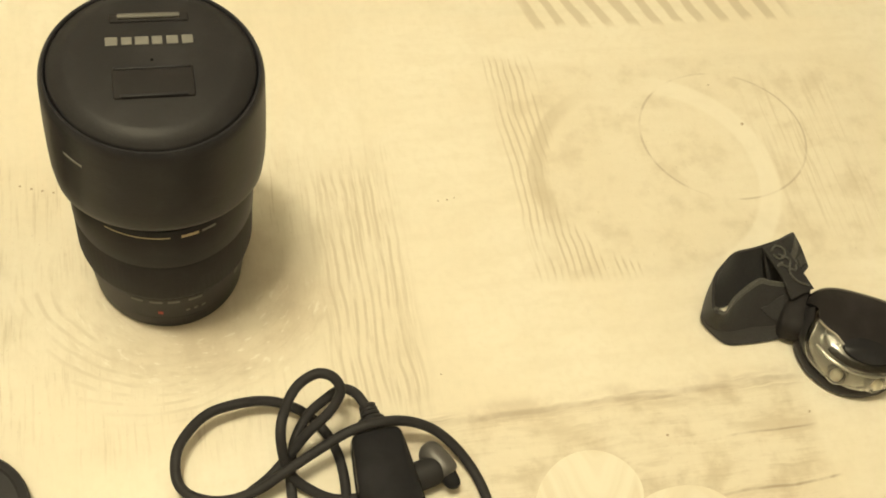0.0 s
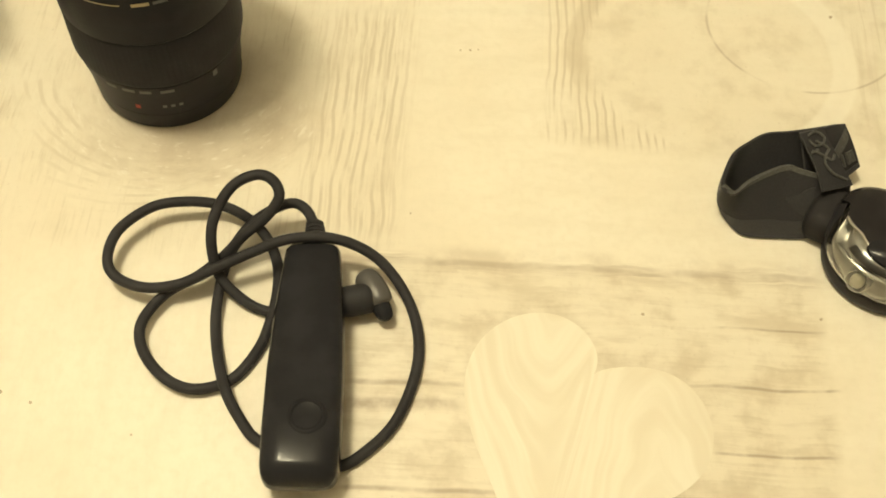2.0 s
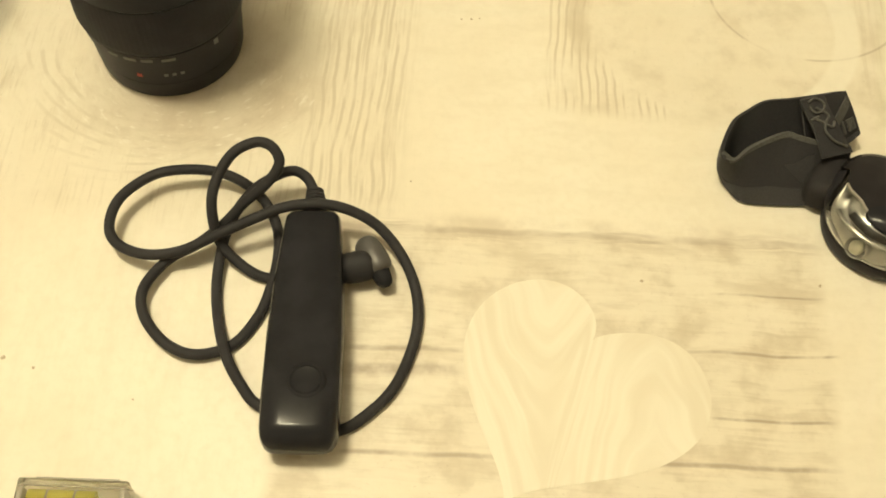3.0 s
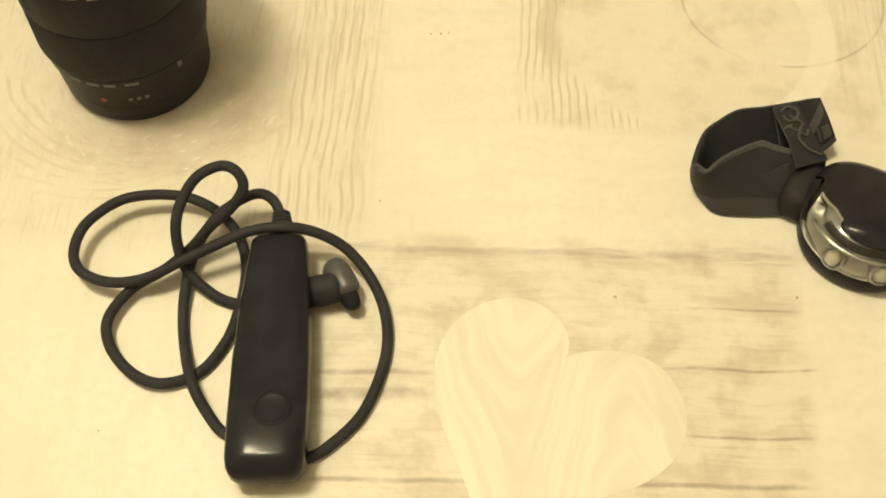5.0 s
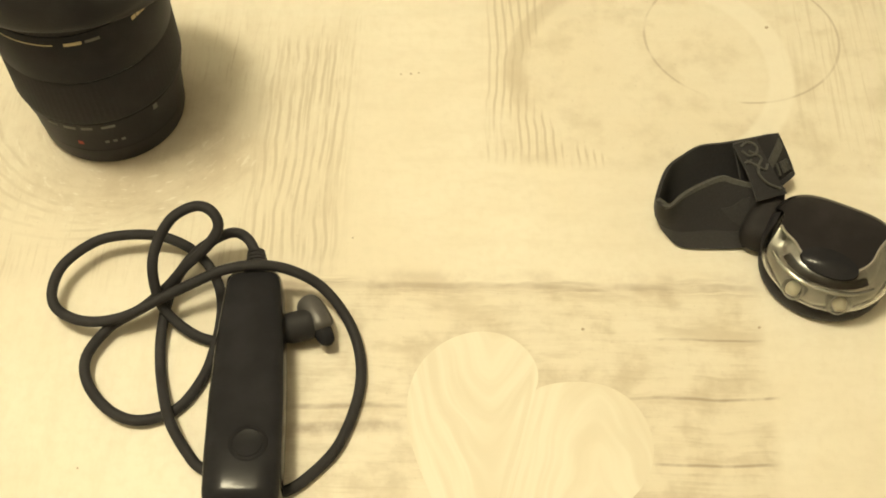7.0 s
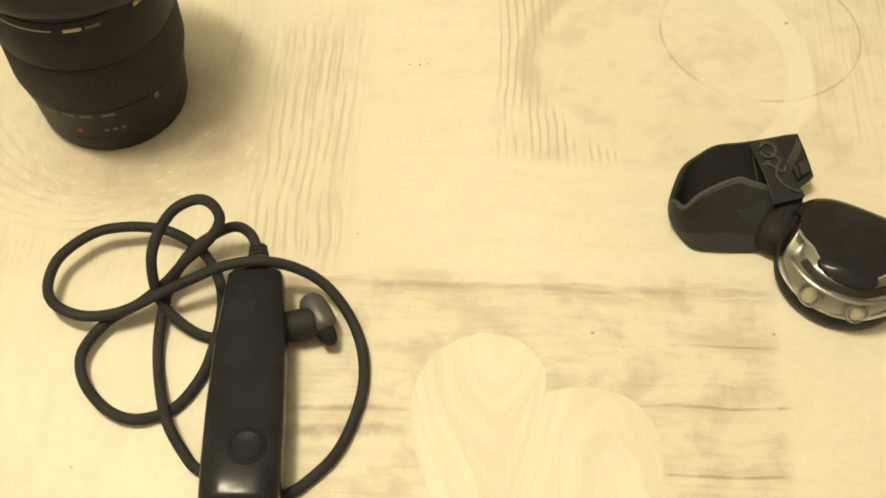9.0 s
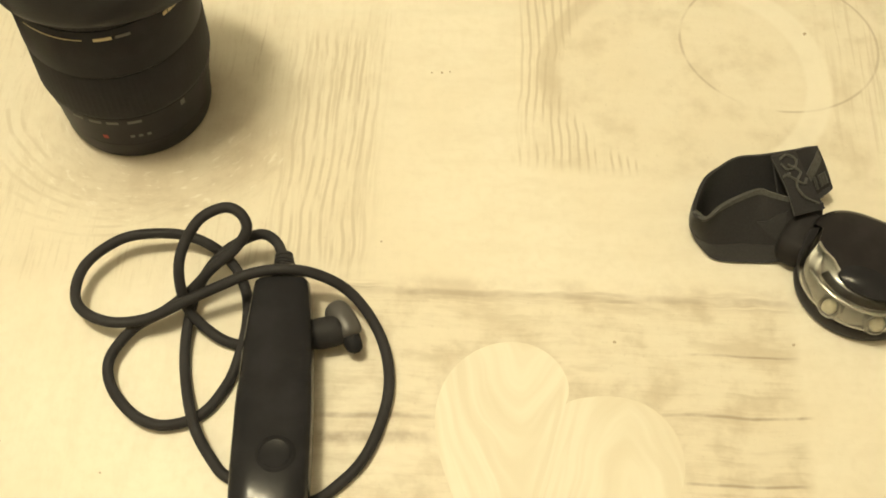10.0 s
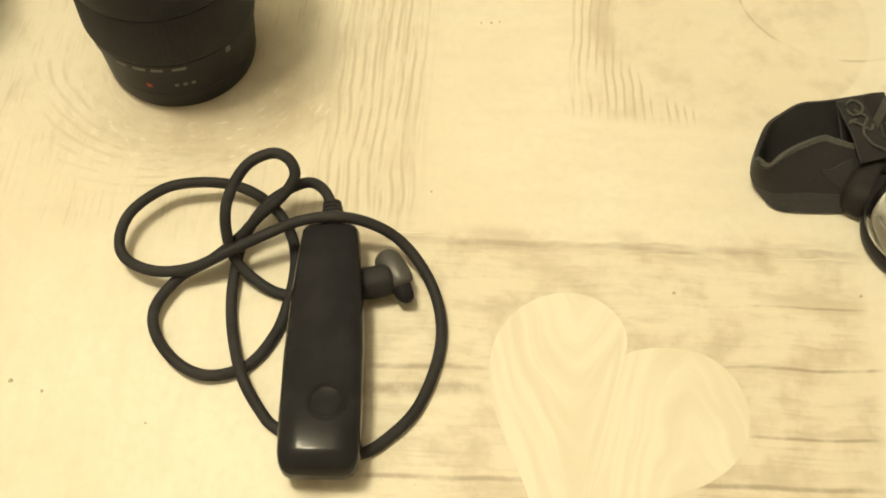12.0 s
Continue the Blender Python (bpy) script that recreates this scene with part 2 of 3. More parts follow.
M_TABLE, M_HEART = table_print(), heart_print()
M_BARREL = black_plastic("satin_black_barrel", (0.0235, 0.0230, 0.0270), 0.38, 0.15, spec=0.14)
M_RUBBER = black_plastic("ribbed_black_rubber", (0.0240, 0.0235, 0.0275), 0.62, 0.3, spec=0.2)
M_CAP = black_plastic("moulded_black_cap", (0.0245, 0.0235, 0.0260), 0.42, 0.2, spec=0.20)
M_GLOSS = black_plastic("glossy_black_plastic", (0.0210, 0.0208, 0.0236), 0.08, spec=0.10)
M_SHELL = black_plastic("black_lamp_shell", (0.0235, 0.0215, 0.0225), 0.04, spec=0.11)
M_CORD = black_plastic("black_cord_sheath", (0.0285, 0.0272, 0.0296), 0.58, 0.1, spec=0.20)
M_WEB = woven("black_webbing", (0.025, 0.0240, 0.0265), (0.031, 0.0300, 0.0325))
M_WEB_EDGE = woven("grey_webbing_edge", (0.065, 0.063, 0.059), (0.095, 0.092, 0.086))
M_GREY = plain("grey_plug_sleeve", (0.105, 0.100, 0.097), 0.36, 0.2)
M_GOLD = plain("gold_ring", (0.50, 0.42, 0.26), 0.40, 0.6)
M_MARK = plain("pale_lettering", (0.20, 0.195, 0.18), 0.6)
M_PAD = black_plastic("dark_grip_pad", (0.023, 0.0212, 0.0225), 0.6, 0.2, spec=0.15)
M_DULL = plain("grey_lettering_and_highlight", (0.12, 0.116, 0.108), 0.6)
M_RED = plain("red_index", (0.40, 0.05, 0.035), 0.5)
M_FAINT = plain("faint_lettering", (0.15, 0.145, 0.135), 0.6)
M_SPECK = plain("brown_speck", (0.47, 0.39, 0.28), 0.7)
M_CHROME = plain("chrome_reflector", (0.48, 0.475, 0.46), 0.16, 0.5)
M_LED = plain("milky_led", (0.85, 0.80, 0.65), 0.25)
M_RIM = plain("grey_edge_glint_and_marks", (0.30, 0.28, 0.24), 0.30)
M_WEB_MID = woven("grey_black_webbing", (0.039, 0.038, 0.041), (0.050, 0.048, 0.051))
M_WEB_SOFT = woven("paler_black_webbing", (0.032, 0.031, 0.034), (0.040, 0.039, 0.041))
M_CLEAR = plain("clear_plastic", (0.95, 0.95, 0.92), 0.03, Transmission_Weight=1.0, IOR=1.45)
M_ACRYLIC = plain("clear_acrylic", (0.98, 0.98, 0.95), 0.02, Transmission_Weight=1.0, IOR=1.18)
M_FLUID = plain("yellow_level_fluid", (0.90, 0.84, 0.22), 0.10, Transmission_Weight=0.4, IOR=1.35)
M_WALL = plain("cream_wall_paint", (0.74, 0.70, 0.61), 0.8)
M_CEILING = plain("white_ceiling_paint", (0.84, 0.83, 0.79), 0.85)
M_FLOOR = plain("brown_floor_boards", (0.30, 0.20, 0.12), 0.5)
M_LEG = plain("white_table_leg", (0.72, 0.69, 0.62), 0.5)
M_BULB = Tree("glowing_bulb").set(Base_Color=(0.9, 0.85, 0.7), Emission_Color=(*LAMP_COLOUR, 1), Emission_Strength=25.0).mat


# ---- mesh helpers ----
def mesh_of(name, bm, sharp=35.0):
    bmesh.ops.recalc_face_normals(bm, faces=bm.faces)
    me = bpy.data.meshes.new(name)
    bm.to_mesh(me)
    bm.free()
    me.shade_smooth()
    me.set_sharp_from_angle(angle=radians(sharp))
    return me


def part(name, bm, material, parent=None, label="", sharp=35.0):
    me = mesh_of(name, bm, sharp)
    me.materials.append(material)
    ob = new(name, me)
    ob.parent = parent
    if label:
        ob["label"] = label
    return ob


def thing(name, at, label, category, turn=0.0, **more):
    ob = new(name)
    ob.empty_display_size = 0.01
    ob.matrix_basis = pose(*at, 0, 0, turn)
    return tagged(ob, label, category, **more)


def box(bm, size, at, bevel=0.0, m=None, segments=2):
    turn = Matrix.Translation(at) @ (m or Matrix())
    made = bmesh.ops.create_cube(bm, size=1.0, matrix=turn @ Matrix.Diagonal((*size, 1)))["verts"]
    if bevel:
        edges = list({e for v in made for e in v.link_edges})
        bmesh.ops.bevel(bm, geom=edges, offset=bevel, segments=segments, affect="EDGES", profile=0.5)


def grid(bm, rows, closed_u=False, closed_v=False):
    """Faces between rows of points."""
    vs = [[bm.verts.new(p) for p in row] for row in rows]
    nv, nu = len(vs), len(vs[0])
    for i in range(nv if closed_v else nv - 1):
        for k in range(nu if closed_u else nu - 1):
            bm.faces.new((vs[i][k], vs[i][(k + 1) % nu], vs[(i + 1) % nv][(k + 1) % nu], vs[(i + 1) % nv][k]))
    return vs


def lathe(bm, profile, n=96, ribs=0.0, caps=True, arc=(0.0, 360.0)):
    """A profile of (radius, height) turned round z. ribs: depth of every second step."""
    full = arc[1] - arc[0] >= 360.0
    rows = []
    for r, z in profile:
        row = []
        for k in range(n if full else n + 1):
            a = radians(arc[0] + (arc[1] - arc[0]) * k / n)
            q = r - (ribs if (k // 2) % 2 else 0.0)
            row.append((q * math.cos(a), q * math.sin(a), z))
        rows.append(row)
    vs = grid(bm, rows, closed_u=full)
    if caps and full:
        for row in (vs[0], vs[-1]):
            if abs(row[0].co.x - row[n // 2].co.x) > 1e-6:
                bm.faces.new(row)


def smooth_path(points, steps):
    """Catmull-Rom through the points."""
    ps = [Vector(p) for p in points]
    ps = [2 * ps[0] - ps[1], *ps, 2 * ps[-1] - ps[-2]]
    out = []
    for a, b, c, d in zip(ps, ps[1:], ps[2:], ps[3:]):
        for k in range(steps):
            t = k / steps
            out.append(0.5 * (2 * b + (c - a) * t + (2 * a - 5 * b + 4 * c - d) * t * t + (3 * b - a - 3 * c + d) * t ** 3))
    return [*out, ps[-2]]


def tube(bm, path, radius, n=12, scale=None):
    """A round cord along a path, with closed ends. scale(t): factor on the radius."""
    up, rows = Vector((0, 0, 1)), []
    for i, p in enumerate(path):
        way = (path[min(i + 1, len(path) - 1)] - path[max(i - 1, 0)]).normalized()
        side = way.cross(up)
        side = side.normalized() if side.length > 1e-4 else Vector((1, 0, 0))
        over = side.cross(way)
        r = radius * (scale(i / (len(path) - 1)) if scale else 1.0)
        rows.append([p + r * (math.cos(a) * side + math.sin(a) * over) for a in (math.tau * k / n for k in range(n))])
    vs = grid(bm, rows, closed_u=True)
    bm.faces.new(vs[0])
    bm.faces.new(vs[-1])


def ribbon(bm, low, high, thick, steps=8, across=6, lo=0.0, hi=1.0, bow=0.0):
    """A band with thickness between two edges that are given by a few points each."""
    a, b = smooth_path(low, steps), smooth_path(high, steps)
    rows_front, rows_back = [], []
    for i, (p, q) in enumerate(zip(a, b)):
        i0, i1 = max(i - 1, 0), min(i + 1, len(a) - 1)
        way = ((a[i1] + b[i1]) - (a[i0] + b[i0])).normalized()
        out = way.cross(q - p).normalized()
        front, back = [], []
        for k in range(across + 1):
            f = lo + (hi - lo) * k / across
            c = p.lerp(q, f) + out * bow * math.sin(math.pi * f)
            front.append(c + out * thick / 2)
            back.append(c - out * thick / 2)
        rows_front.append(front)
        rows_back.append(back)
    grid(bm, [f + b[::-1] for f, b in zip(rows_front, rows_back)], closed_u=True)
    for f, b in ((rows_front[0], rows_back[0]), (rows_front[-1], rows_back[-1])):
        bm.faces.new([bm.verts.new(p) for p in f + b[::-1]])
    bmesh.ops.remove_doubles(bm, verts=bm.verts, dist=1e-6)


# ---- the room that closes the place ----
def wall(name, size, at, material, label):
    bm = bmesh.new()
    box(bm, size, at)
    return tagged(part(name, bm, material), label, "wall" if "wall" in name else name, kind="structure")


FLOOR_Z, CEIL_Z = -0.75, 1.80
wall("floor", (4.4, 4.4, 0.1), (0, 0.2, FLOOR_Z - 0.05), M_FLOOR, "brown wooden floor under the table")
wall("ceiling", (4.4, 4.4, 0.1), (0, 0.2, CEIL_Z + 0.05), M_CEILING, "plain white painted ceiling above the table")
MID_Z, TALL = (FLOOR_Z + CEIL_Z) / 2, CEIL_Z - FLOOR_Z
wall("wall_north", (4.2, 0.1, TALL), (0, 2.35, MID_Z), M_WALL, "plain cream painted room wall")
wall("wall_south", (4.2, 0.1, TALL), (0, -1.95, MID_Z), M_WALL, "plain cream painted room wall")
wall("wall_east", (0.1, 4.4, TALL), (2.15, 0.2, MID_Z), M_WALL, "plain cream painted room wall")
wall("wall_west", (0.1, 4.4, TALL), (-2.15, 0.2, MID_Z), M_WALL, "plain cream painted room wall")


def pendant_lamp():
    lamp = thing("pendant_lamp", (-0.430, 0.020, CEIL_Z), "pendant lamp with two frosted warm bulbs", "lamp")
    bm = bmesh.new()
    lathe(bm, [(0.0005, 0), (0.05, 0), (0.05, -0.02), (0.0005, -0.022)], 32, caps=False)
    part("ceiling_rose", bm, M_LEG, lamp)
    for x, y, z in BULBS:
        p, q = Vector((0, 0, -0.02)), Vector((x + 0.430, y - 0.020, z + 0.09 - CEIL_Z))
        bm = bmesh.new()
        tube(bm, [p, p.lerp(q, 0.5), q], 0.004, 8)
        part("arm", bm, M_LEG, lamp)
        bm = bmesh.new()
        lathe(bm, [(0.0005, 0.09), (0.018, 0.09), (0.020, 0.060), (0.0005, 0.060)], 24, caps=False)
        part("socket", bm, M_LEG, lamp).location = (x + 0.430, y - 0.020, z - CEIL_Z)
        bm = bmesh.new()
        bmesh.ops.create_uvsphere(bm, u_segments=24, v_segments=16, radius=0.060)
        globe = part("bulb", bm, M_BULB, lamp, "frosted glowing globe bulb")
        globe.location = (x + 0.430, y - 0.020, z - CEIL_Z)
        globe.visible_shadow = False


pendant_lamp()


# ---- the table with its printed skin ----
def table():
    t = thing("table", (0, 0, 0), "table with cream whitewashed wood-print vinyl top", "table")
    bm = bmesh.new()
    box(bm, (1.30, 0.90, 0.028), (-0.05, 0.22, -0.014), 0.003)
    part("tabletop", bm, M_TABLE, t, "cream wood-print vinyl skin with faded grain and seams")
    for x in (-0.62, 0.52):
        for y in (-0.15, 0.59):
            bm = bmesh.new()
            box(bm, (0.05, 0.05, 0.722), (x, y, -0.389), 0.004)
            part("leg", bm, M_LEG, t)
    # heart motif
    bm = bmesh.new()
    outline, turn = [], Matrix.Rotation(radians(-25.1), 3, "Z")
    for k in range(120):
        a = math.tau * k / 120
        hx = 0.00313 * 16 * math.sin(a) ** 3 * (1 + 0.074 * math.sin(a))
        hy = 0.00352 * (13 * math.cos(a) - 3.65 * math.cos(2 * a) - 2.05 * math.cos(3 * a) - 0.73 * math.cos(4 * a)) - 0.0046 * math.exp(-((a - 0.60) / 0.36) ** 2) + 0.0016 * math.exp(-((a - 6.0) / 0.30) ** 2)
        outline.append(Vector((-0.0148, -0.0336, 0.0)) + turn @ Vector((hx, hy, 0)))
    lo = [bm.verts.new(p + Vector((0, 0, 0.00002))) for p in outline]
    hi = [bm.verts.new(p + Vector((0, 0, 0.00022))) for p in outline]
    bm.faces.new(hi)
    for k in range(120):
        bm.faces.new((lo[k], lo[(k + 1) % 120], hi[(k + 1) % 120], hi[k]))
    part("heart_print", bm, M_HEART, t, "pale wood-grain heart printed on the table")
    # dark specks of the print
    for x, y, r in ((0.0150, 0.0160, 0.0009), (0.0877, 0.0190, 0.0008), (0.1100, 0.1870, 0.0012), (-0.0668, 0.1517, 0.0006), (-0.0622, 0.1520, 0.0007), (-0.0585, 0.1528, 0.0005), (-0.2640, 0.1770, 0.0008), (-0.2590, 0.1750, 0.0009), (-0.2540, 0.1735, 0.0009), (-0.2490, 0.1722, 0.0008), (-0.2350, -0.0370, 0.0012), (-0.2222, -0.0405, 0.0008), (0.0990, 0.2150, 0.0006), (-0.083, 0.058, 0.0006), (-0.181, -0.051, 0.0005)):
        bm = bmesh.new()
        n = 9
        ring = [(x + 0.8 * r * random.uniform(0.7, 1.2) * math.cos(math.tau * k / n), y + 0.8 * r * random.uniform(0.7, 1.3) * math.sin(math.tau * k / n)) for k in range(n)]
        lo = [bm.verts.new((p, q, 0.00001)) for p, q in ring]
        hi = [bm.verts.new((p, q, 0.00016)) for p, q in ring]
        bm.faces.new(hi)
        for k in range(n):
            bm.faces.new((lo[k], lo[(k + 1) % n], hi[(k + 1) % n], hi[k]))
        part("speck", bm, M_SPECK, t)


table()


# ---- the camera lens ----
def mark_on_barrel(name, material, parent, r, z, degrees, wide, tall, proud=0.0002):
    """A small raised bar that follows the barrel's curve."""
    half = math.degrees(wide / 2 / r)
    bm = bmesh.new()
    rows = []
    for q, h in ((r - 0.0004, z - tall / 2), (r + proud, z - tall / 2), (r + proud, z + tall / 2), (r - 0.0004, z + tall / 2)):
        rows.append([(q * math.cos(radians(degrees - half + 2 * half * k / 8)), q * math.sin(radians(degrees - half + 2 * half * k / 8)), h) for k in range(9)])
    vs = grid(bm, rows, closed_v=True)
    for side in (0, -1):
        bm.faces.new([row[side] for row in vs])
    return part(name, bm, material, parent)


def lens_with_hood():
    t = thing("camera_lens", (-0.1988, 0.1272, 0), "black zoom lens standing upright with hood and cap", "camera lens")
    bm = bmesh.new()
    lathe(bm, [(0.0300, 0.0), (0.0320, 0.0006), (0.0327, 0.003), (0.0330, 0.0100), (0.0325, 0.0106)])
    part("rear_cap", bm, M_CAP, t, "black plastic rear lens cap")
    bm = bmesh.new()
    lathe(bm, [(0.0324, 0.0106), (0.0334, 0.0110), (0.0340, 0.0200), (0.0346, 0.0255), (0.0353, 0.0262), (0.0358, 0.0312), (0.0354, 0.0316)])
    part("mount_ring", bm, M_BARREL, t)
    bm = bmesh.new()
    lathe(bm, [(0.0354, 0.0316), (0.0364, 0.0326), (0.0369, 0.0345), (0.0371, 0.0360), (0.0370, 0.0580), (0.0366, 0.0590)], 360, ribs=0.00006)
    part("zoom_ring", bm, M_RUBBER, t, "ribbed black rubber zoom ring")
    bm = bmesh.new()
    lathe(bm, [(0.0364, 0.0590), (0.0372, 0.0600), (0.0373, 0.0860), (0.0369, 0.0866)])
    part("barrel", bm, M_BARREL, t)
    bm = bmesh.new()
    lathe(bm, [(0.0365, 0.0866), (0.0369, 0.0872), (0.0369, 0.0970), (0.0360, 0.0975)], 360, ribs=0.0002)
    part("focus_ring", bm, M_RUBBER, t, "ribbed black rubber focus ring")
    # the hood, a thick shell open above, with a turned-in foot
    bm = bmesh.new()
    rows = []
    for r, z, sway in ((0.0378, 0.0765, 1.0), (0.0390, 0.0750, 1.0), (0.0406, 0.0800, 0.8), (0.0411, 0.0870, 0.5), (0.0415, 0.0940, 0.2), (0.0415, 0.1050, 0.0), (0.0412, 0.1180, 0.0), (0.0407, 0.1310, 0.0), (0.0405, 0.1355, 0.0), (0.0402, 0.1380, 0.0), (0.0396, 0.1398, 0.0), (0.0390, 0.1406, 0.0), (0.0382, 0.1405, 0.0), (0.0378, 0.1398, 0.0), (0.0377, 0.1360, 0.0), (0.0377, 0.1250, 0.0), (0.0379, 0.1050, 0.0), (0.0376, 0.0900, 0.5)):
        row = []
        for k in range(128):
            a = math.tau * k / 128
            row.append((r * math.cos(a), r * math.sin(a), z + sway * 0.0165 * abs(math.sin(a)) ** 0.7))
        rows.append(row)
    grid(bm, rows, closed_u=True, closed_v=True)
    part("hood", bm, M_BARREL, t, "black bayonet lens hood with rounded rim")
    # front cap with two pinch grips and a raised middle
    cap_bm = bmesh.new()
    lathe(cap_bm, [(0.0374, 0.1330), (0.0374, 0.1398), (0.0368, 0.1408), (0.0345, 0.1424), (0.0322, 0.1437), (0.0300, 0.1442), (0.0005, 0.1442)], 96, caps=False)
    cap = part("front_cap", cap_bm, M_CAP, t, "black pinch-type front lens cap")
    for y, tall in ((0.0200, 0.0042), (-0.0105, 0.0140)):
        bm = bmesh.new()
        box(bm, (0.0285, tall, 0.0016), (0, y, 0.1442), 0.0007)
        part("pinch_grip", bm, M_PAD, cap, "dark moulded pinch grip")
    # pale bar: the upper grip's highlight put into its colour
    bm = bmesh.new()
    box(bm, (0.0225, 0.0022, 0.0014), (0, 0.0200, 0.1454), 0.0005)
    part("grip_edge", bm, M_DULL, cap, "grip edge with its highlight put into pale grey")
    for y, wide in ((-0.0042, 0.0275), (-0.0168, 0.0235)):
        bm = bmesh.new()
        box(bm, (wide, 0.0013, 0.0012), (0, y, 0.1450), 0.0005)
        part("grip_edge", bm, M_BARREL, cap)
    # maker's mark as plain bars
    for k, (w, h) in enumerate(((0.0046, 0.0044), (0.0040, 0.0040), (0.0052, 0.0042), (0.0040, 0.0042), (0.0044, 0.0042), (0.0042, 0.0044))):
        bm = bmesh.new()
        box(bm, (w * 0.95, h * 0.92, 0.0006), (-0.0138 + 0.0054 * k, 0.0090, 0.1444), 0.0003)
        part("maker_mark", bm, M_MARK, cap, "pale plain bar of the maker's mark")
    # gold line and marks round the barrel
    mark_on_barrel("gold_line", M_GOLD, t, 0.0373, 0.0826, 252.0, 0.0260, 0.0005)
    mark_on_barrel("index_bar", M_GOLD, t, 0.0373, 0.0826, 284.0, 0.0070, 0.0016)
    mark_on_barrel("index_bar", M_DULL, t, 0.0373, 0.0826, 296.0, 0.0060, 0.0014)
    for k in range(6):
        mark_on_barrel("maker_bar", M_GOLD, t, 0.0373, 0.0832, 325.0 + 4.0 * k, 0.0021, 0.0018)
    for d, w in ((246.0, 0.0050), (259.0, 0.0055), (271.0, 0.0050), (286.0, 0.0060)):
        mark_on_barrel("scale_mark", M_FAINT, t, 0.0356, 0.0288, d, w, 0.0016)
    for d in (281.0, 287.0, 293.0):
        mark_on_barrel("scale_mark", M_FAINT, t, 0.0338, 0.0172, d, 0.0018, 0.0016)
    mark_on_barrel("scale_mark", M_FAINT, t, 0.0356, 0.0288, 322.0, 0.0022, 0.0032)
    mark_on_barrel("index_dot", M_RED, t, 0.0337, 0.0165, 261.0, 0.0022, 0.0021)
    mark_on_barrel("hood_mark", M_FAINT, t, 0.0410, 0.1240, 222.0, 0.0090, 0.0012)


lens_with_hood()


# ---- the wired remote release with its tangled cord ----
CORD_R = 0.0022
CORD_A = [(-121, 40, 13), (-125, 47, 14), (-131, 49, 16), (-139, 45, 16), (-148, 39, 12), (-155, 26, 8), (-157, 8, 5), (-155, -10, 2.7), (-147, -33, 7.5), (-138, -46, 4), (-132, -51, 2.7), (-116, -59, 2.7), (-101, -59, 2.7), (-91, -52, 2.7), (-81, -39, 3), (-75, -18, 3), (-75.5, -1, 4), (-81.5, 14, 7), (-92, 25, 13), (-104, 29, 19)]
CORD_B = [(-117, 29, 23), (-131, 27, 22), (-144, 22, 19), (-158, 16, 15), (-172, 10, 11), (-186, 8, 10), (-198, 12, 10), (-203, 20, 11), (-201, 33, 12), (-190, 45, 12), (-177, 49, 12), (-163, 50, 10), (-151, 46, 8), (-142, 39, 5), (-136, 28, 3), (-134, 15, 2.7), (-135, 0, 2.7), (-138, -13, 2.7), (-146, -26, 2.7)]
CORD_C = [(-159, -32, 4), (-171, -29, 5), (-182, -18, 5), (-185, -6, 6), (-178, 8, 6), (-166, 16, 8), (-156, 24, 12), (-148, 30, 19), (-139, 35, 26), (-134, 41, 32), (-137, 46, 36), (-144, 48, 36), (-153, 43, 34), (-159, 33, 28), (-160, 24, 21), (-157, 16, 10), (-148, 9, 5), (-138, 5, 2.7), (-124, 5, 2.7), (-110, 9, 3.5), (-105, 9, 7)]


